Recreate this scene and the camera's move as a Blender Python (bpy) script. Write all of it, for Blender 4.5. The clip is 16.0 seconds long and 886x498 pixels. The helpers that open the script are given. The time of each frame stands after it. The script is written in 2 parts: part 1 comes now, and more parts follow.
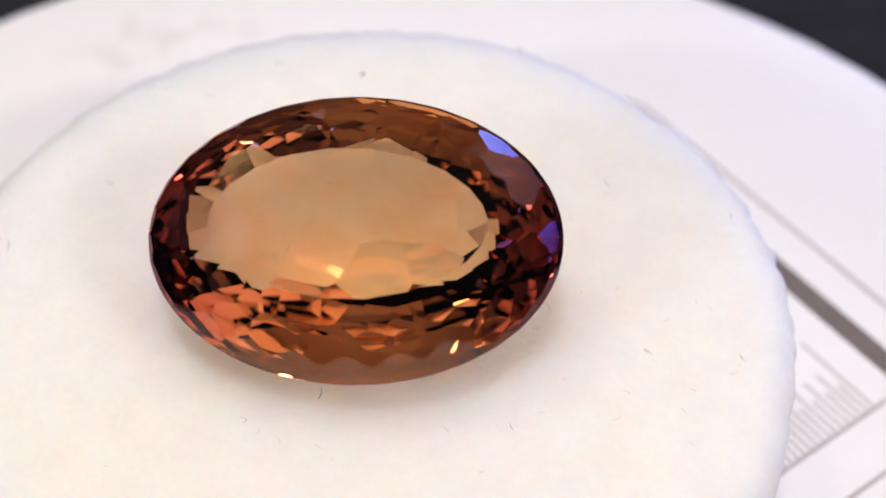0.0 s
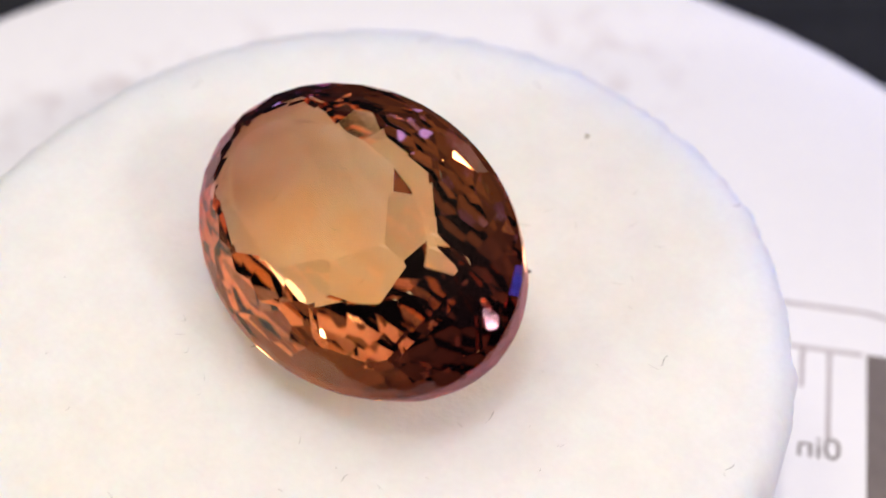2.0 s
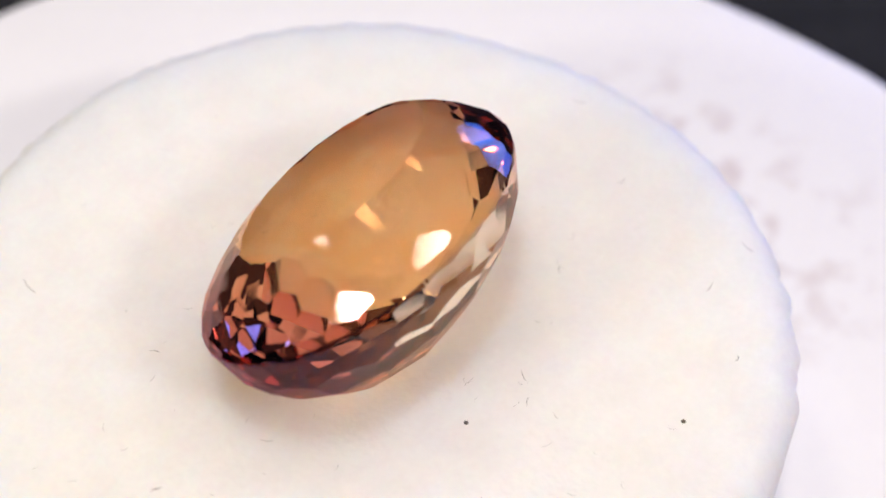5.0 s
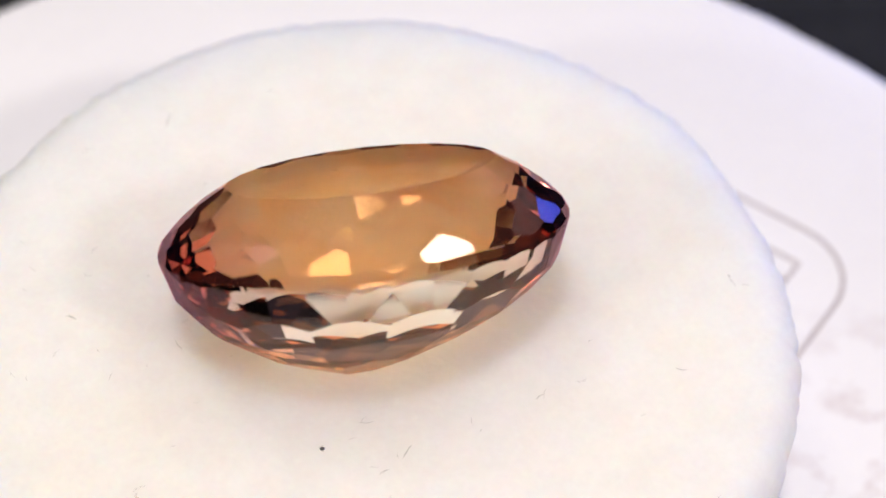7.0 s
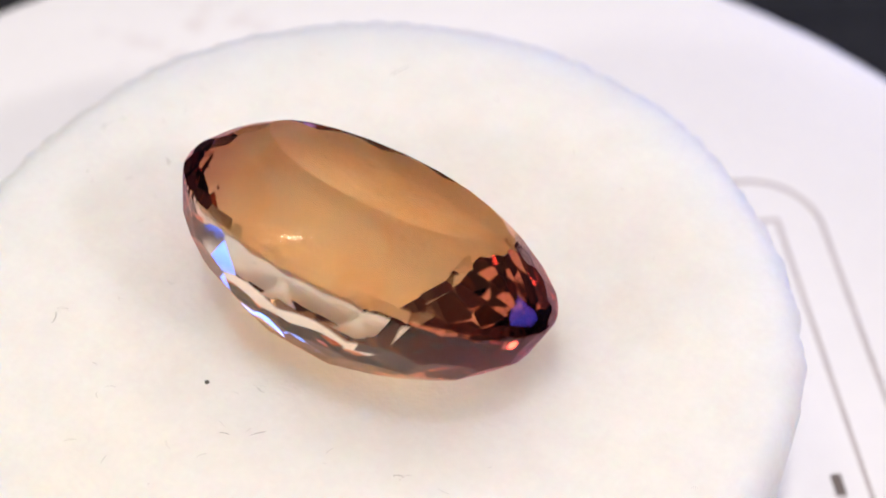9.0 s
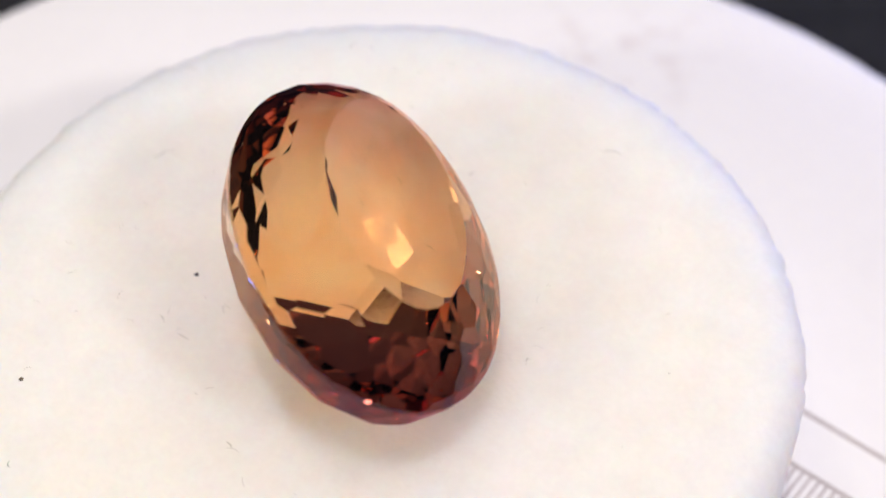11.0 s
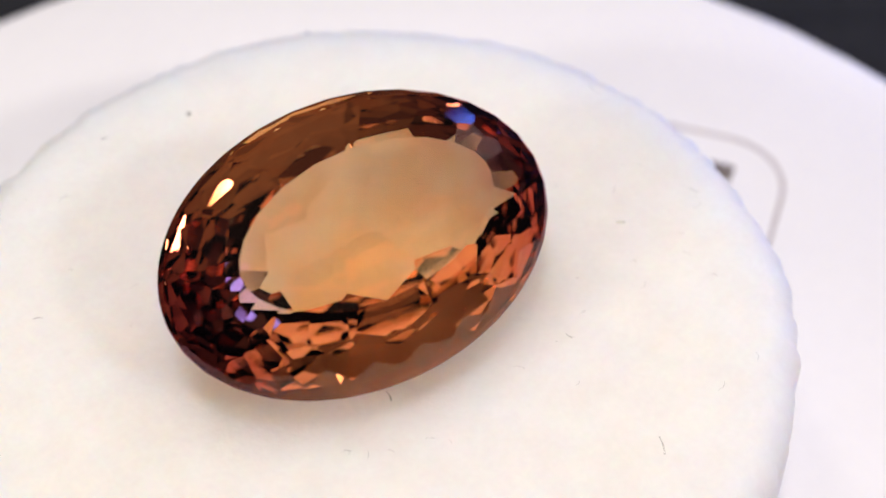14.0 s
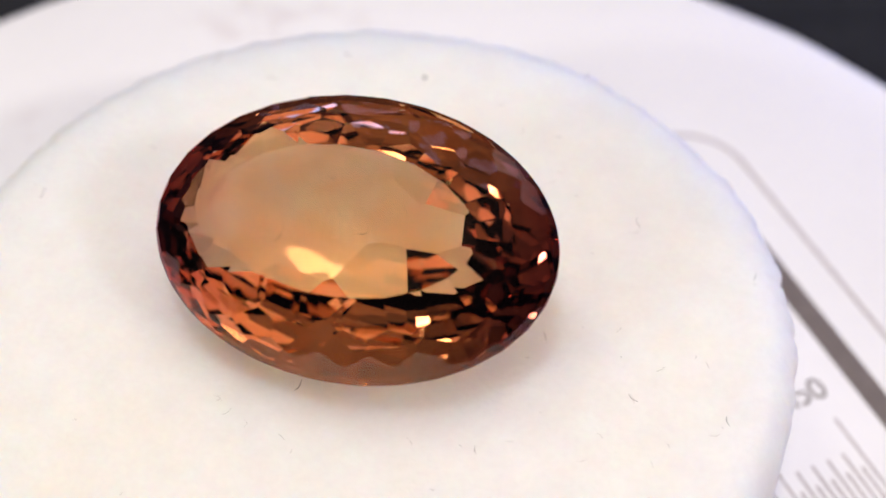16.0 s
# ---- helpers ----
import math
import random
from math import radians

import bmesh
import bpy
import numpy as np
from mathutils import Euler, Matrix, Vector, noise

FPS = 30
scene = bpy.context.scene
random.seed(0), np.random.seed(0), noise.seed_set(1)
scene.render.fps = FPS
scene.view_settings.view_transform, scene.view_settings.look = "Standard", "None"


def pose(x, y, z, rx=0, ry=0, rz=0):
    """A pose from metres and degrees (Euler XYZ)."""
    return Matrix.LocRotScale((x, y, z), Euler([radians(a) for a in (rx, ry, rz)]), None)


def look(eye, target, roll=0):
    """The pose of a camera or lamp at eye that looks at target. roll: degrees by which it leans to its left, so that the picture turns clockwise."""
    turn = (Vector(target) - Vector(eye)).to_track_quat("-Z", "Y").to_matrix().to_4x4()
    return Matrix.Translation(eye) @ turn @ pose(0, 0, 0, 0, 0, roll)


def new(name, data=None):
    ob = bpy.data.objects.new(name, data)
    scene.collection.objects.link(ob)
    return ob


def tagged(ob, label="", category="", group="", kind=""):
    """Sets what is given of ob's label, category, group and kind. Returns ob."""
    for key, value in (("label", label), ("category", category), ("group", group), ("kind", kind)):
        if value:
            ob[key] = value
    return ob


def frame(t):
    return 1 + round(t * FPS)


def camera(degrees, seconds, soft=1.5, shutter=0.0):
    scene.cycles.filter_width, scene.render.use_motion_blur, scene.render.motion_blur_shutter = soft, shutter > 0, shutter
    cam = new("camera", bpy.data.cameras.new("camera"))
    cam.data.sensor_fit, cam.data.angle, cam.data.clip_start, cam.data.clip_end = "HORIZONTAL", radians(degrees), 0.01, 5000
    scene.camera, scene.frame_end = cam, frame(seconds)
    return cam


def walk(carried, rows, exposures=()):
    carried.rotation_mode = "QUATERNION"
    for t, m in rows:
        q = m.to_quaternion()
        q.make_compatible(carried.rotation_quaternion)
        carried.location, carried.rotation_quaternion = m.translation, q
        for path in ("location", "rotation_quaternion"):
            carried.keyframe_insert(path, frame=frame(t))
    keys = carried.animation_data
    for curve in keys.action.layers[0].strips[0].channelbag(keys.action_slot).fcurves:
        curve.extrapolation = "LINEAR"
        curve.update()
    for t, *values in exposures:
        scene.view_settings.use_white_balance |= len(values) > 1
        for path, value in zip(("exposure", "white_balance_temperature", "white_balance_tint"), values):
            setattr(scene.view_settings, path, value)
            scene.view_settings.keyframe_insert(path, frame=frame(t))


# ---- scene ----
MM = 0.001

# ---- camera: stands still above the turntable, tilted down ----
cam = camera(29.36, 16.0, soft=1.85)
EYE = Vector((0.0, -52.766, 63.944)) * MM
AIM = Vector((0.04912, 0.65794, -0.75147))
STAND = look(EYE, EYE + AIM * 0.075, roll=0.57)
cam.data.dof.use_dof = True
cam.data.dof.focus_distance = 0.079
cam.data.dof.aperture_fstop = 34.0
walk(cam, [(0.0, STAND), (16.0, STAND)], exposures=[(0.0, 0.0), (16.0, 0.0)])

# ---- light: a dim room, white lamps round the stone and blue lamps low at the side ----
world = bpy.data.worlds.new("room_air")
world.use_nodes = True
# added ambient gradient, no walls behind it: purple-dark low, paler overhead, for facet contrast
way = world.node_tree.nodes.new("ShaderNodeTexCoord")
height = world.node_tree.nodes.new("ShaderNodeSeparateXYZ")
fade = world.node_tree.nodes.new("ShaderNodeValToRGB")
fade.color_ramp.elements[0].position, fade.color_ramp.elements[1].position = 0.05, 1.0
fade.color_ramp.elements[0].color, fade.color_ramp.elements[1].color = (0.034, 0.026, 0.040, 1), (0.25, 0.20, 0.19, 1)
fade.color_ramp.elements.new(0.62).color = (0.068, 0.054, 0.058, 1)
world.node_tree.links.new(way.outputs["Generated"], height.inputs[0])
world.node_tree.links.new(height.outputs["Z"], fade.inputs[0])
world.node_tree.links.new(fade.outputs[0], world.node_tree.nodes["Background"].inputs[0])
scene.world = world


def area_lamp(name, at, aim, size, watts, colour, shape="DISK", size_y=None):
    data = bpy.data.lights.new(name, "AREA")
    data.shape, data.size, data.energy, data.color = shape, size, watts, colour
    if size_y:
        data.size_y = size_y
    ob = new(name, data)
    ob.matrix_world = look(Vector(at), Vector(aim))
    return ob


def lamp_round(name, azimuth, height, far, size, watts, colour, size_y=None):
    """A lamp at that azimuth and elevation, in degrees, that looks at the stone."""
    a, h = radians(azimuth), radians(height)
    at = (far * math.cos(h) * math.cos(a), far * math.cos(h) * math.sin(a), far * math.sin(h))
    area_lamp(name, at, (0, 0, 0), size, watts, colour, "RECTANGLE" if size_y else "DISK", size_y)


LAMP = (1.0, 0.952, 0.90)
lamp_round("zenith_lamp", -110, 80.0, 0.38, 0.034, 0.665, LAMP)
lamp_round("back_lamp", 28, 61, 0.38, 0.045, 0.15, LAMP)
lamp_round("back_left_lamp", 128, 64, 0.38, 0.036, 0.19, LAMP)
lamp_round("front_left_lamp", -150, 31, 0.38, 0.036, 0.40, LAMP)
lamp_round("front_right_lamp", -40, 40, 0.38, 0.034, 0.50, LAMP)
# dim broad lamp, added for the pale haze mirrored in the stone's table
lamp_round("back_haze_lamp", 47, 20, 0.56, 0.30, 0.11, (1.0, 0.93, 0.95), 0.14)
lamp_round("blue_lamp", 59, 12.5, 0.50, 0.16, 0.42, (0.06, 0.20, 1.0), 0.062)
lamp_round("blue_strip", 36, 4.0, 0.50, 0.19, 0.32, (0.06, 0.16, 1.0), 0.055)
# unseen blue source, added for the blue on the stone's right end
lamp_round("blue_side_lamp", 8, 14, 0.40, 0.09, 0.13, (0.10, 0.16, 1.0), 0.075)

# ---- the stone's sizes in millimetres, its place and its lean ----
BLANK_A, BLANK_B = 9.8, 6.92
HALF_A, HALF_B = 9.736, 6.905
CROWN, PAVILION = 2.93, 7.140
CROWN_SCALE, PAVILION_SCALE = 1.024, 0.984
ENDS, LEAN_X, LEAN_Y = 0.177, -0.110, -0.089   # the pavilion is shallower at the ends and cut a little off centre
REFRACTION = 1.65
GEM_AT = (-0.274, -0.260, 4.909)
GEM_TURN = (28.945, -2.595, -6.117)
GEM_POSE = pose(0, 0, 0, 0, 0, GEM_TURN[2]) @ pose(0, 0, 0, GEM_TURN[0], 0, 0) @ pose(0, 0, 0, 0, GEM_TURN[1], 0)

# ---- materials ----


def material(name):
    m = bpy.data.materials.new(name)
    m.use_nodes = True
    return m, m.node_tree.nodes, m.node_tree.links, m.node_tree.nodes["Principled BSDF"]


def surface(name, low, high, scale, rough=0.6, bump=0.0, bump_scale=None, detail=6.0):
    """Two-scale noise between two near colours, with fine relief."""
    m, nodes, links, bsdf = material(name)
    coord = nodes.new("ShaderNodeTexCoord")
    big = nodes.new("ShaderNodeTexNoise")
    big.inputs["Scale"].default_value, big.inputs["Detail"].default_value = scale, detail
    fine = nodes.new("ShaderNodeTexNoise")
    fine.inputs["Scale"].default_value = bump_scale or scale * 9
    mixer = nodes.new("ShaderNodeMath")
    mixer.operation = "MULTIPLY_ADD"
    mixer.inputs[1].default_value, mixer.inputs[2].default_value = 0.35, 0.0
    total = nodes.new("ShaderNodeMath")
    total.operation = "MULTIPLY_ADD"
    total.inputs[1].default_value = 0.65
    ramp = nodes.new("ShaderNodeValToRGB")
    ramp.color_ramp.elements[0].position, ramp.color_ramp.elements[1].position = 0.32, 0.68
    ramp.color_ramp.elements[0].color, ramp.color_ramp.elements[1].color = (*low, 1), (*high, 1)
    links.new(coord.outputs["Object"], big.inputs["Vector"])
    links.new(coord.outputs["Object"], fine.inputs["Vector"])
    links.new(fine.outputs["Fac"], mixer.inputs[0])
    links.new(big.outputs["Fac"], total.inputs[0])
    links.new(mixer.outputs[0], total.inputs[2])
    links.new(total.outputs[0], ramp.inputs[0])
    links.new(ramp.outputs[0], bsdf.inputs["Base Color"])
    bsdf.inputs["Roughness"].default_value = rough
    if bump:
        relief = nodes.new("ShaderNodeBump")
        relief.inputs["Strength"].default_value = bump
        relief.inputs["Distance"].default_value = 0.0002
        links.new(fine.outputs["Fac"], relief.inputs["Height"])
        links.new(relief.outputs[0], bsdf.inputs["Normal"])
    return m


# the end and mirror tints paint in darkness from long light paths
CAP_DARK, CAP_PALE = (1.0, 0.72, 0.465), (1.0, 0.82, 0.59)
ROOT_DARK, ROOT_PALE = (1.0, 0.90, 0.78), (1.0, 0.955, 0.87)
END_DIMMED = (0.66, 0.31, 0.35)
MIRROR_GOLD, MIRROR_END_DIMMED = (0.97, 0.71, 0.58), (0.76, 0.37, 0.47)


def crystal():
    m, nodes, links, bsdf = material("amber_crystal")
    nodes.remove(bsdf)
    # light bends in through one shader and is mirrored by another, by the angle at which it falls
    bend, mirror, share, joined = (nodes.new(kind) for kind in ("ShaderNodeBsdfRefraction", "ShaderNodeBsdfGlossy", "ShaderNodeFresnel", "ShaderNodeMixShader"))
    for shader in (bend, mirror):
        shader.inputs["Roughness"].default_value = 0.0
    bend.inputs["IOR"].default_value = share.inputs["IOR"].default_value = REFRACTION
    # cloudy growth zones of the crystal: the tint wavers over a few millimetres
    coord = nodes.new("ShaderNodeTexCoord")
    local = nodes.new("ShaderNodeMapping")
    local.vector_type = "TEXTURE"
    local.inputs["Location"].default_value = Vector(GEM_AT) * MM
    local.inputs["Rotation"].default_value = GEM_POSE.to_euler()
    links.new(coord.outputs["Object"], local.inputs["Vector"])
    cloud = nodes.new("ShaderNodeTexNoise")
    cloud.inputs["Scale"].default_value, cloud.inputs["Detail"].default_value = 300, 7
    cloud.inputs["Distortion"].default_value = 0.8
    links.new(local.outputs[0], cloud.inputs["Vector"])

    def ramp(source, lower, upper, low, high):
        node = nodes.new("ShaderNodeValToRGB")
        node.color_ramp.elements[0].position, node.color_ramp.elements[1].position = lower, upper
        node.color_ramp.elements[0].color, node.color_ramp.elements[1].color = (*low, 1), (*high, 1)
        links.new(source, node.inputs[0])
        return node.outputs[0]

    def span(source, lower, upper, first=0.0, last=1.0):
        node = nodes.new("ShaderNodeMapRange")
        node.inputs["From Min"].default_value, node.inputs["From Max"].default_value = lower, upper
        node.inputs["To Min"].default_value, node.inputs["To Max"].default_value = first, last
        links.new(source, node.inputs["Value"])
        return node.outputs[0]

    def blend(factor, first, second):
        node = nodes.new("ShaderNodeMix")
        node.data_type = "RGBA"
        links.new(factor, node.inputs["Factor"])
        for source, socket in ((first, node.inputs[6]), (second, node.inputs[7])):
            if isinstance(source, tuple):
                socket.default_value = (*source, 1)
            else:
                links.new(source, socket)
        return node.outputs[2]

    # inner light loss put into the tint: golden cap, paler root, wine-dark ends
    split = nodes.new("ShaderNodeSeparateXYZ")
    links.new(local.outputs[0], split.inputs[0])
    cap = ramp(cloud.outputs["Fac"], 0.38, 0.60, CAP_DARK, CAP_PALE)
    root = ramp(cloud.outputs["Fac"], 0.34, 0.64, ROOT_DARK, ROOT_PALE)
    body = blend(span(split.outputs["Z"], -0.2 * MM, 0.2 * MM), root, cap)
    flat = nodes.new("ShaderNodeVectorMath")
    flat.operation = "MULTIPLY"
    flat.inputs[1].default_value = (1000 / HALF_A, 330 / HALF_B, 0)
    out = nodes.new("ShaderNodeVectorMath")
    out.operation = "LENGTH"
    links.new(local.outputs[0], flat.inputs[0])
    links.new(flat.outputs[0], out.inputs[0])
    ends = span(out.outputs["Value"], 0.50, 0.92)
    links.new(blend(span(out.outputs["Value"], 0.55, 0.98, 0.0, 0.7), body, END_DIMMED), bend.inputs["Color"])
    links.new(blend(ends, MIRROR_GOLD, MIRROR_END_DIMMED), mirror.inputs["Color"])
    links.new(share.outputs[0], joined.inputs[0])
    links.new(bend.outputs[0], joined.inputs[1])
    links.new(mirror.outputs[0], joined.inputs[2])
    links.new(joined.outputs[0], nodes["Material Output"].inputs["Surface"])
    return m


def stained(m, spots):
    """Adds faint rusty smears round given places of the plate."""
    nodes, links = m.node_tree.nodes, m.node_tree.links
    bsdf = nodes["Principled BSDF"]
    base = bsdf.inputs["Base Color"].links[0].from_socket
    coord = nodes.new("ShaderNodeTexCoord")
    speck = nodes.new("ShaderNodeTexNoise")
    speck.inputs["Scale"].default_value, speck.inputs["Detail"].default_value = 420, 8
    links.new(coord.outputs["Object"], speck.inputs["Vector"])
    sharp = nodes.new("ShaderNodeMapRange")
    sharp.inputs["From Min"].default_value, sharp.inputs["From Max"].default_value = 0.5, 0.68
    links.new(speck.outputs["Fac"], sharp.inputs["Value"])
    for place, radius, strength in spots:
        far = nodes.new("ShaderNodeVectorMath")
        far.operation = "DISTANCE"
        far.inputs[1].default_value = place
        links.new(coord.outputs["Object"], far.inputs[0])
        near = nodes.new("ShaderNodeMapRange")
        near.inputs["From Min"].default_value, near.inputs["From Max"].default_value = 0.0, radius
        near.inputs["To Min"].default_value, near.inputs["To Max"].default_value = strength, 0.0
        links.new(far.outputs["Value"], near.inputs["Value"])
        both = nodes.new("ShaderNodeMath")
        both.operation = "MULTIPLY"
        links.new(near.outputs[0], both.inputs[0])
        links.new(sharp.outputs[0], both.inputs[1])
        mix = nodes.new("ShaderNodeMix")
        mix.data_type = "RGBA"
        links.new(both.outputs[0], mix.inputs["Factor"])
        links.new(base, mix.inputs[6])
        mix.inputs[7].default_value = (0.50, 0.36, 0.34, 1)
        base = mix.outputs[2]
    links.new(base, bsdf.inputs["Base Color"])
    return m


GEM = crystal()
FROSTED = surface("frosted_white_plastic", (0.797, 0.766, 0.724), (0.850, 0.826, 0.784), 420, 0.75, 0.18, 2600)
FROSTED_BSDF = FROSTED.node_tree.nodes["Principled BSDF"]
FROSTED_BSDF.inputs["Subsurface Weight"].default_value = 1.0
FROSTED_BSDF.inputs["Subsurface Radius"].default_value = (1.0, 0.8, 0.6)
FROSTED_BSDF.inputs["Subsurface Scale"].default_value = 0.011
WHITE = surface("white_enamel", (0.885, 0.865, 0.86), (0.915, 0.895, 0.89), 90, 0.42, 0.05, 900)
PRINT = surface("faded_grey_print", (0.15, 0.12, 0.105), (0.20, 0.165, 0.145), 700, 0.5, 0.05)
LINE = surface("thin_grey_print", (0.42, 0.37, 0.36), (0.54, 0.48, 0.47), 700, 0.5)
LINT = surface("dark_lint", (0.06, 0.05, 0.045), (0.16, 0.13, 0.11), 900, 0.9)
PALE_LINT = surface("grey_lint", (0.38, 0.35, 0.32), (0.52, 0.48, 0.45), 900, 0.9)
GREY_LINT = surface("brown_grey_lint", (0.22, 0.195, 0.17), (0.36, 0.32, 0.29), 900, 0.9)
CLOTH = surface("black_cloth", (0.006, 0.006, 0.007), (0.016, 0.016, 0.018), 300, 0.95, 0.6, 2400)
BODY = surface("black_plastic", (0.012, 0.012, 0.013), (0.02, 0.02, 0.022), 200, 0.4, 0.05)

# ---- mesh helpers ----


def mesh_of(name, verts, faces, mat, smooth=False):
    me = bpy.data.meshes.new(name)
    me.from_pydata([tuple(v) for v in verts], [], faces)
    me.materials.append(mat)
    if smooth:
        for poly in me.polygons:
            poly.use_smooth = True
    me.update()
    return me


def part(name, me, parent, label=""):
    ob = new(name, me)
    ob.parent = parent
    return tagged(ob, label) if label else ob


def turned(name, profile, steps, mat, ragged=0.0, shift=(0.0, 0.0)):
    """A solid turned round z from a closed profile of (r, z), bottom centre to top centre."""
    verts, faces = [], []
    rng = random.Random(5)
    wob = [rng.uniform(-1, 1) for _ in range(steps)]
    wob = [(wob[i - 1] + 2 * wob[i] + wob[(i + 1) % steps]) / 4 for i in range(steps)]
    slow = [rng.uniform(-1, 1) for _ in range(37)]
    for i in range(steps):
        k = i * 37 / steps
        j = int(k)
        wob[i] += 0.7 * (slow[j] * (1 - k + j) + slow[(j + 1) % 37] * (k - j))
    inner = profile[1:-1]
    for r, z in inner:
        for i in range(steps):
            a = 2 * math.pi * i / steps
            k = r + ragged * wob[i] * (1 if r > 0.9 * max(q[0] for q in profile) else 0)
            verts.append((k * math.cos(a) + shift[0], k * math.sin(a) + shift[1], z))
    n = len(inner)
    for j in range(n - 1):
        for i in range(steps):
            i2 = (i + 1) % steps
            faces.append((j * steps + i, j * steps + i2, (j + 1) * steps + i2, (j + 1) * steps + i))
    b, t = len(verts), len(verts) + 1
    verts += [(*shift, profile[0][1]), (*shift, profile[-1][1])]
    for i in range(steps):
        i2 = (i + 1) % steps
        faces.append((b, i2, i))
        faces.append((t, (n - 1) * steps + i, (n - 1) * steps + i2))
    return mesh_of(name, verts, faces, mat, True)


def slab(name, x0, x1, y0, y1, z0, z1, mat):
    v = [(x, y, z) for z in (z0, z1) for x, y in ((x0, y0), (x1, y0), (x1, y1), (x0, y1))]
    f = [(3, 2, 1, 0), (4, 5, 6, 7), (0, 1, 5, 4), (1, 2, 6, 5), (2, 3, 7, 6), (3, 0, 4, 7)]
    return mesh_of(name, v, f, mat)


def ribbon(name, path, width, height, mat, closed=False):
    """A flat raised line of a given width along a path in the plane."""
    verts, faces = [], []
    n = len(path)
    for i, p in enumerate(path):
        a = path[i - 1] if closed or i else p
        b = path[(i + 1) % n] if closed or i < n - 1 else p
        d = (Vector(b) - Vector(a)).normalized()
        s = Vector((-d.y, d.x)) * width / 2
        for sign, z in ((1, 0), (1, height), (-1, height), (-1, 0)):
            verts.append((p[0] + s.x * sign, p[1] + s.y * sign, z))
    for i in range(n if closed else n - 1):
        a, b = 4 * i, 4 * ((i + 1) % n)
        for k in range(3):
            faces.append((a + k, a + k + 1, b + k + 1, b + k))
    return mesh_of(name, verts, faces, mat)


# ---- the room ----
TABLE_Z = -34 * MM
tagged(new("ground", slab("ground", -0.6, 0.6, -0.6, 0.6, TABLE_Z - 0.03, TABLE_Z, CLOTH)),
              "black cloth-covered surface under the turntable", "tabletop", kind="structure")
# ---- the turntable ----
PLATE_Z = -13.57 * MM


def build_turntable():
    stand = tagged(new("turntable"), "round white turntable plate printed with a grey ruler", "turntable")
    r = 46.2
    part("motor_base", turned("motor_base", [(q[0] * MM, q[1] * MM) for q in (
        (0, -34), (40, -34), (40.6, -33.4), (40.6, -19), (40, -18.3), (0, -18.3))], 96, BODY), stand, "black plastic motor base")
    prof = [(0, -18.2), (r - 1.2, -18.2), (r - 0.4, -17.6), (r, -16.6), (r, -15.0), (r - 0.25, -14.3), (r - 0.8, -13.75),
            (r - 1.6, -13.57), (r * 0.6, -13.57), (r * 0.3, -13.57), (0, -13.57)]
    plate = part("plate", turned("plate", [(a * MM, z * MM) for a, z in prof], 240, PLATE_WHITE, 0.12 * MM, (-0.37 * MM, 0.65 * MM)), stand, "glossy white round plate")

    # the printed ruler: its own axes u (along the scales) and v (across them), read from the underside, so mirrored
    delta = math.atan(0.036)
    vdir = Vector((0.57387, -0.81894))
    udir = Vector((-0.81894, -0.57387))
    u = udir * math.cos(delta) - vdir * math.sin(delta)
    v = vdir * math.cos(delta) + udir * math.sin(delta)
    origin = Vector((15.80, 25.21))
    to_plate = Matrix(((u.x, v.x, 0, origin.x * MM), (u.y, v.y, 0, origin.y * MM), (0, 0, 1, PLATE_Z + 0.004 * MM), (0, 0, 0, 1)))
    lift = 0.012 * MM

    def printed(name, me, label=""):
        ob = part(name, me, stand, label)
        ob.matrix_basis = to_plate
        return ob

    x0, x1, y0, y1, rad = -3.9, 56.4, -3.25, 29.95, 4.2
    ring = []
    for cx, cy, start in ((x1 - rad, y1 - rad, 0), (x0 + rad, y1 - rad, 90), (x0 + rad, y0 + rad, 180), (x1 - rad, y0 + rad, 270)):
        for k in range(9):
            a = radians(start + k * 11.25)
            ring.append(((cx + rad * math.cos(a)) * MM, (cy + rad * math.sin(a)) * MM))
    printed("ruler_outline", ribbon("ruler_outline", ring, 0.28 * MM, lift, LINE, True), "thin grey rounded outline")
    printed("ruler_bar", slab("ruler_bar", -1.48 * MM, -0.06 * MM, 0.0 * MM, 26.6 * MM, 0, lift, PRINT), "broad dark grey printed bar")
    printed("inch_line", ribbon("inch_line", [(0.15 * MM, 0.05 * MM), (53.85 * MM, 0.05 * MM)], 0.26 * MM, lift, LINE))
    printed("centimetre_line", ribbon("centimetre_line", [(0.15 * MM, 26.55 * MM), (53.85 * MM, 26.55 * MM)], 0.26 * MM, lift, LINE))
    printed("end_line", ribbon("end_line", [(53.72 * MM, 0.19 * MM), (53.72 * MM, 26.4 * MM)], 0.26 * MM, lift, LINE))
    made = {}

    def tick(length, at, base, sign, width):
        key = (length, sign, width)
        if key not in made:
            y = sorted((0, sign * length * MM))
            made[key] = slab("tick_mark", -width / 2 * MM, width / 2 * MM, y[0], y[1], 0, lift, LINE)
        ob = printed("tick_mark", made[key])
        ob.matrix_basis = to_plate @ Matrix.Translation((at * MM, base * MM, 0))

    for k in range(33):
        size = 6.4 if k % 16 == 0 else 5.0 if k % 8 == 0 else 4.2 if k % 4 == 0 else 3.5 if k % 2 == 0 else 2.8
        tick(size, 2.08 + k * 1.563, 0.19, 1, 0.26)
    for k in range(101):
        size = 5.7 if k % 20 == 0 else 4.4 if k % 10 == 0 else 3.5 if k % 2 == 0 else 2.3
        tick(size, 2.15 + k * 0.4925, 26.41, -1, 0.17)

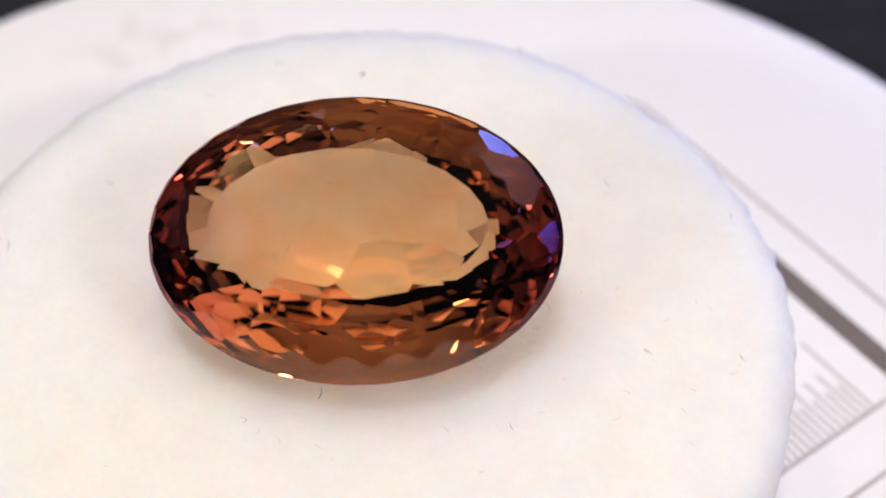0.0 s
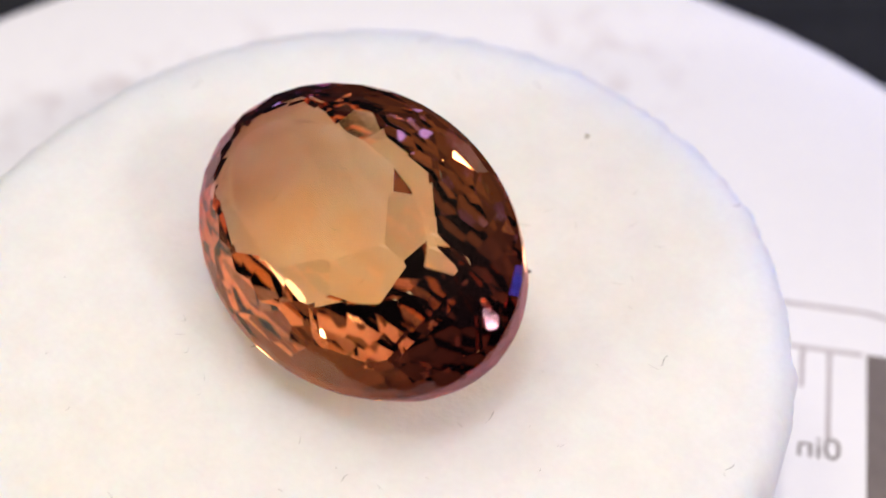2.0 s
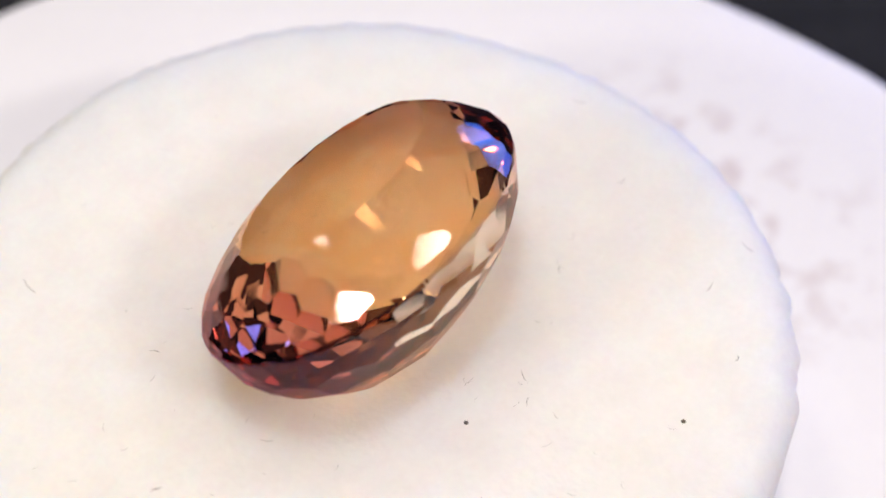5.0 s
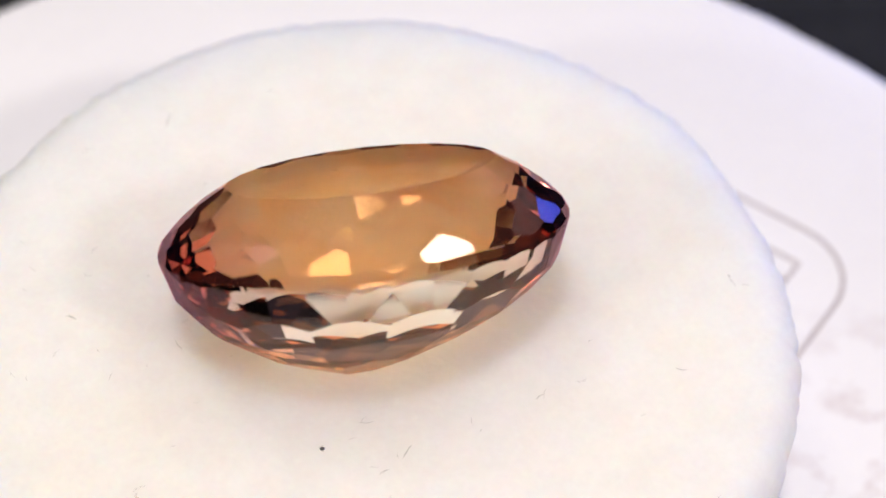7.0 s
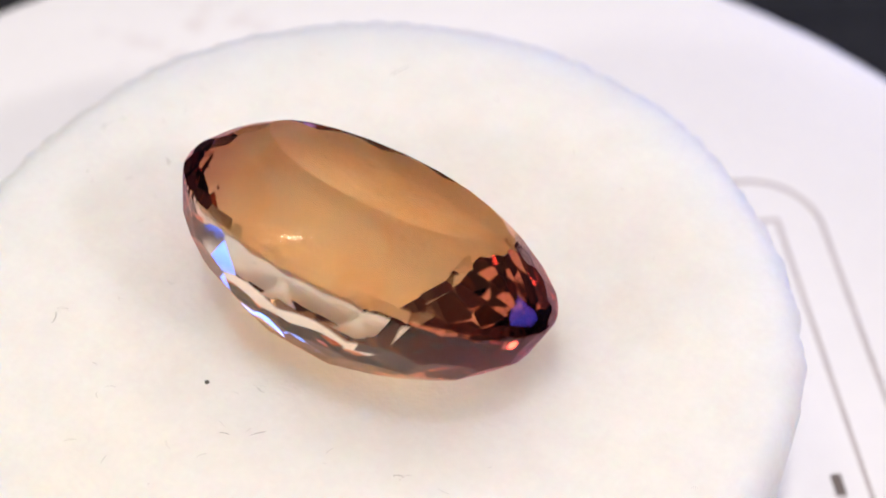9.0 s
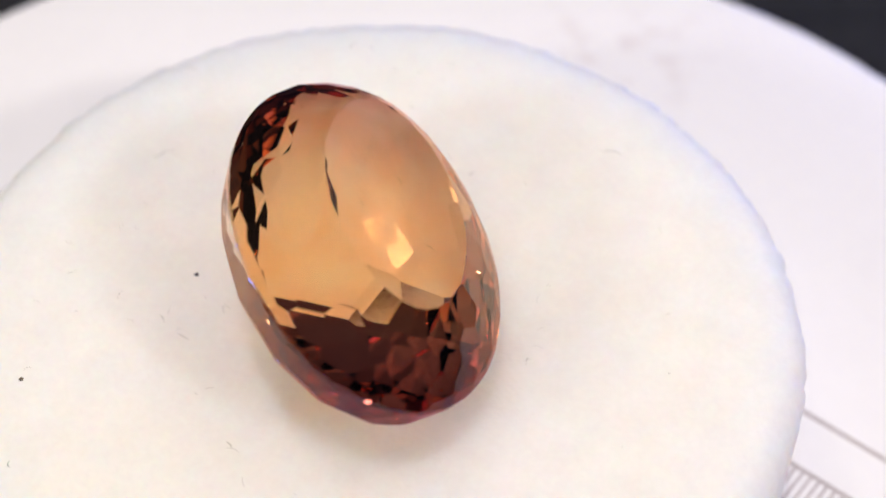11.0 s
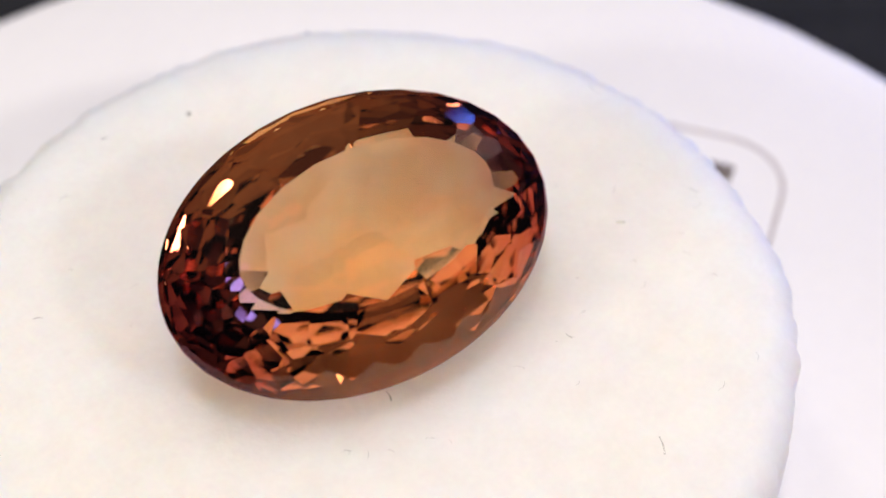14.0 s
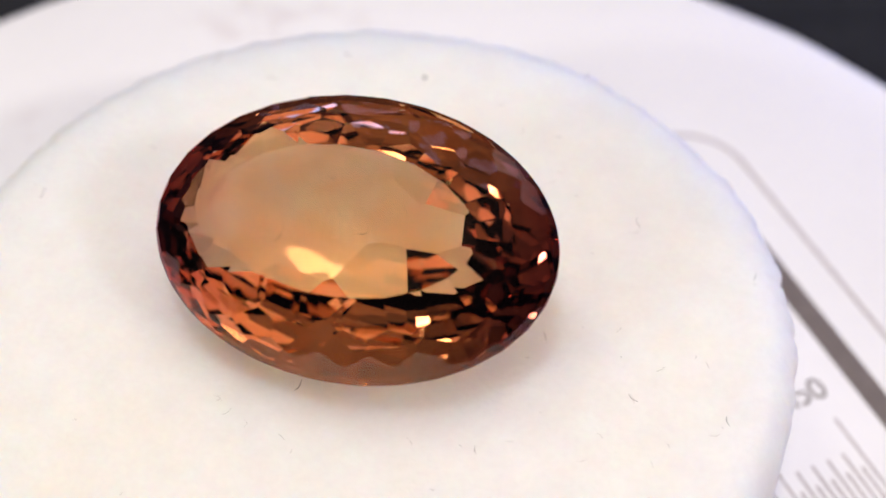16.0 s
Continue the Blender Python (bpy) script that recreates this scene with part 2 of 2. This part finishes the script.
    def letters(name, words, at, size, label):
        curve = bpy.data.curves.new(name, "FONT")
        curve.body, curve.size, curve.extrude = words, size * MM, lift / 2
        tmp = new(name, curve)
        bpy.context.view_layer.update()
        me = bpy.data.meshes.new_from_object(tmp.evaluated_get(bpy.context.evaluated_depsgraph_get()))
        bpy.data.objects.remove(tmp)
        me.materials.clear()
        me.materials.append(PRINT)
        ob = printed(name, me, label)
        ob.matrix_basis = to_plate @ Matrix.Translation((at[0] * MM, at[1] * MM, lift / 2)) @ Matrix.Diagonal((1, -1, 1, 1))

    letters("inch_writing", "0in", (1.3, 7.85), 2.1, "grey printed words 0in in mirror writing")
    letters("centimetre_writing", "0cm", (1.4, 19.2), 2.1, "grey printed words 0cm in mirror writing")
    for at in (52.1, 27.1):
        printed("number_bar", slab("number_bar", (at - 0.3) * MM, (at + 0.3) * MM, 6.7 * MM, 8.1 * MM, 0, lift, PRINT))
    return stand


PLATE_WHITE = stained(WHITE, [((-0.030, 0.008, PLATE_Z), 0.010, 0.55), ((-0.024, 0.016, PLATE_Z), 0.011, 0.5),
                              ((-0.012, 0.034, PLATE_Z), 0.009, 0.4), ((0.026, -0.025, PLATE_Z), 0.008, 0.35)])
turntable = build_turntable()

# ---- the frosted pad ----


def pad_top(r):
    """Height of the pad's slightly dished top at radius r, in millimetres."""
    return -1.015 * math.exp(-((r / 7.5) ** 2))


def build_pad():
    r = 21.5
    prof = [(0, -13.565), (r - 0.8, -13.565), (r, -12.7), (r, -1.9)]
    for k in range(1, 11):
        a = radians(90 * k / 10)
        prof.append((r - 1.9 + 1.9 * math.cos(a), -1.9 + 1.9 * math.sin(a)))
    for k in range(1, 30):
        q = (r - 1.9) * (1 - k / 30)
        prof.append((q, pad_top(q)))
    prof.append((0, pad_top(0)))
    ob = new("display_pad", turned("display_pad", [(a * MM, z * MM) for a, z in prof], 420, FROSTED, 0.23 * MM, (-0.16 * MM, -0.07 * MM)))
    return tagged(ob, "round frosted white plastic pad holding the gemstone", "display pad")


def fibre_mesh(name, length, bend, thick, mat, seed):
    """A short curved hair, triangular in section, lying on the plane."""
    rng = random.Random(seed)
    verts, faces = [], []
    n = 6
    twist = rng.uniform(-1, 1)
    for i in range(n + 1):
        k = i / n - 0.5
        x, y = k * length, bend * (k * k * 4 - 0.4) + twist * bend * k
        w = thick * (1.0 - 0.5 * abs(k) * 2)
        verts += [(x, y - w, 0), (x, y + w, 0), (x, y, w * 1.5)]
    for i in range(n):
        p, q = 3 * i, 3 * i + 3
        faces += [(p, q, q + 2, p + 2), (p + 2, q + 2, q + 1, p + 1), (p + 1, q + 1, q, p)]
    faces += [(0, 2, 1), (3 * n, 3 * n + 1, 3 * n + 2)]
    return mesh_of(name, [(v[0] * MM, v[1] * MM, v[2] * MM) for v in verts], faces, mat)


def build_lint(owner):
    """Lint caught on the pad's top: hairs and a few dark specks."""
    hairs = [fibre_mesh("fibre", 0.18 + 0.09 * i, 0.03 + 0.04 * (i % 3), 0.011, PALE_LINT, i) for i in range(6)]
    dark = [fibre_mesh("fibre", 0.40 + 0.2 * i, 0.10, 0.022, LINT, 20 + i) for i in range(3)]
    rng = random.Random(11)

    def lay(me, x, y, turn=None):
        ob = part(me.name.split(".")[0], me, owner)
        slope = Matrix.Translation((x * MM, y * MM, (pad_top(math.hypot(x, y)) + 0.004) * MM))
        ob.matrix_basis = slope @ Matrix.Rotation(rng.uniform(0, math.pi) if turn is None else turn, 4, "Z")

    for x, y in ((2.6, 9.1), (1.4, 8.9), (2.2, 6.3), (-2.5, 8.3), (4.3, 11.2), (3.9, 13.4), (5.0, -10.3), (3.6, -7.8), (7.0, 0.6), (14.6, -7.6),
                 (13.5, -4.0), (2.4, 6.4), (3.1, 7.2), (-18.3, 3.0), (16.3, -1.1), (12.6, 0.1), (-5.7, -6.5), (14.7, -2.1), (-4.1, -7.8),
                 (10.1, -14.7), (-6.3, 8.0), (-8.2, 8.0), (5.9, -7.7), (-0.2, -15.7), (-5.1, -7.3), (17.7, -5.1), (8.9, -1.0), (13.1, 7.0), (19.0, 3.9)):
        lay(rng.choice(hairs), x, y)
    # the longer hairs: place, turn, length
    for x, y, turn, length in ((1.0, 8.9, 0.75, 1.05), (-6.0, 8.1, 0.35, 0.5), (2.3, 9.5, 0.2, 0.54), (9.1, -0.8, 1.85, 0.8), (13.5, -4.0, -0.65, 0.6),
                               (-7.8, 15.4, 2.9, 0.7), (-11.1, 16.4, 1.1, 0.8), (2.1, 6.5, 2.9, 0.6), (5.6, -15.4, 1.0, 1.1), (-17.7, 5.0, 1.6, 0.8),
                               (17.9, -4.7, -1.4, 0.54), (6.6, -7.9, -1.3, 0.53), (13.0, 7.3, -1.2, 0.66), (19.0, 4.4, 1.4, 0.6), (-12.9, 9.1, 2.6, 0.5)):
        lay(fibre_mesh("fibre", length, 0.07, 0.019, GREY_LINT, int(length * 100)), x, y, turn)
    for _ in range(34):
        a, q = rng.uniform(0, 2 * math.pi), 8.5 + 11.0 * rng.random()
        lay(rng.choice(hairs), q * math.cos(a), q * math.sin(a))
    lay(dark[2], -2.2, -5.1, 1.1)
    for x, y in ((-4.0, 17.9), (9.5, 18.0)):
        lay(dark[0], x, y)
    speck = turned("speck", [(0, 0), (0.10 * MM, 0), (0.12 * MM, 0.04 * MM), (0.07 * MM, 0.10 * MM), (0, 0.11 * MM)], 9, LINT)
    for x, y in ((0.6, 16.6), (4.5, 7.3)):
        lay(speck, x, y)


pad = build_pad()
build_lint(pad)

# ---- the gemstone ----


def cut_stone():
    """An oval mixed cut: every facet is one plane that cuts an oval blank. Planes follow the oval's normals, at a constant inset."""
    bm = bmesh.new()
    n = 96
    rings = [[bm.verts.new((BLANK_A * math.cos(2 * math.pi * i / n), BLANK_B * math.sin(2 * math.pi * i / n), z)) for i in range(n)]
             for z in (-PAVILION, CROWN)]
    bm.faces.new(rings[1])
    bm.faces.new(list(reversed(rings[0])))
    for i in range(n):
        j = (i + 1) % n
        bm.faces.new((rings[0][i], rings[0][j], rings[1][j], rings[1][i]))

    def tier(count, phase, p, q, uneven=False):
        """count planes, each through two points of the profile, given as (inset from the girdle, height)."""
        din, dz = q[0] - p[0], q[1] - p[1]
        for i in range(count):
            a = 2 * math.pi * (i + phase) / count
            swell = 1 + ENDS * math.cos(a) ** 2 + LEAN_X * math.cos(a) + LEAN_Y * math.sin(a) if uneven else 1.0
            out = Vector((math.cos(a) / BLANK_A, math.sin(a) / BLANK_B, 0)).normalized()
            rim = Vector((BLANK_A * math.cos(a), BLANK_B * math.sin(a), 0))
            normal = (out * abs(dz) + Vector((0, 0, (din if dz > 0 else -din) * swell))).normalized()
            spot = rim - out * p[0] * swell + Vector((0, 0, p[1]))
            cut = bmesh.ops.bisect_plane(bm, geom=bm.verts[:] + bm.edges[:] + bm.faces[:], dist=1e-5, plane_co=spot, plane_no=normal, clear_outer=True)
            edges = [e for e in cut["geom_cut"] if isinstance(e, bmesh.types.BMEdge)]
            if len(edges) > 2:
                bmesh.ops.edgenet_fill(bm, edges=edges)

    # crown
    tier(32, 0.5, (0.03, 0.14), (0.75, 1.45))
    tier(24, 0.0, (0.17, 0.45), (1.67, 1.95))
    tier(24, 0.5, (1.00, 1.26), (2.50, 2.475))
    tier(24, 0.0, (1.90, 2.00), (3.43, CROWN))
    # pavilion
    profile = ((0.03, -0.15), (0.273, -1.126), (0.510, -1.896), (1.704, -3.480), (2.294, -4.005), (3.943, -5.280), (6.713, -6.869))
    for k, (count, phase) in enumerate(((32, 0.385), (16, -0.073), (16, 0.415), (16, 0.529), (16, 0.409), (8, 0.026))):
        tier(count, phase, profile[k], profile[k + 1], True)
    for vert in bm.verts:
        vert.co.x *= HALF_A / BLANK_A
        vert.co.y *= HALF_B / BLANK_B
        vert.co.z *= CROWN_SCALE if vert.co.z > 0 else PAVILION_SCALE
    bmesh.ops.scale(bm, vec=(MM, MM, MM), verts=bm.verts)
    bmesh.ops.remove_doubles(bm, verts=bm.verts, dist=0.004 * MM)
    bmesh.ops.recalc_face_normals(bm, faces=bm.faces)
    return bm


def build_gem():
    bm = cut_stone()
    place = Matrix.Translation(Vector(GEM_AT) * MM) @ GEM_POSE
    bmesh.ops.transform(bm, matrix=place, verts=bm.verts)
    me = bpy.data.meshes.new("gemstone")
    bm.to_mesh(me)
    bm.free()
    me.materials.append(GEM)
    ob = new("gemstone", me)
    return tagged(ob, "faceted oval amber-brown gemstone lying tilted on the pad", "gemstone"), place


gem, gem_place = build_gem()
for spot_x, spot_y, spot_turn, spot_size in ((1.2, -0.4, 0.4, 0.5), (2.9, 0.9, 2.2, 0.4), (-2.6, -1.2, 1.2, 0.6), (-0.8, 1.9, 0.2, 0.4), (4.1, -1.3, 1.9, 0.45)):
    hair = part("fibre", fibre_mesh("fibre", spot_size, 0.10, 0.012, LINT, int(spot_size * 100)), gem)
    hair.matrix_basis = gem_place @ Matrix.Translation((spot_x * MM, spot_y * MM, (CROWN * CROWN_SCALE + 0.003) * MM)) @ Matrix.Rotation(spot_turn, 4, "Z")

# ---- what turns ----


def motions():
    lean = Matrix.Rotation(-0.00798, 4, "Y") @ Matrix.Rotation(-0.01659, 4, "X")
    rows = []
    for k in range(33):
        t = k * 0.5
        rows.append((t, Matrix.Rotation(-2 * math.pi * t / 15.4853, 4, "Z") @ lean))
    for thing in (turntable, pad):
        walk(thing, rows)
    # the stone lies a tenth of a millimetre off the disc's own axis
    walk(gem, [(t, Matrix.Translation((0.098 * MM, 0, 0)) @ m) for t, m in rows])


motions()
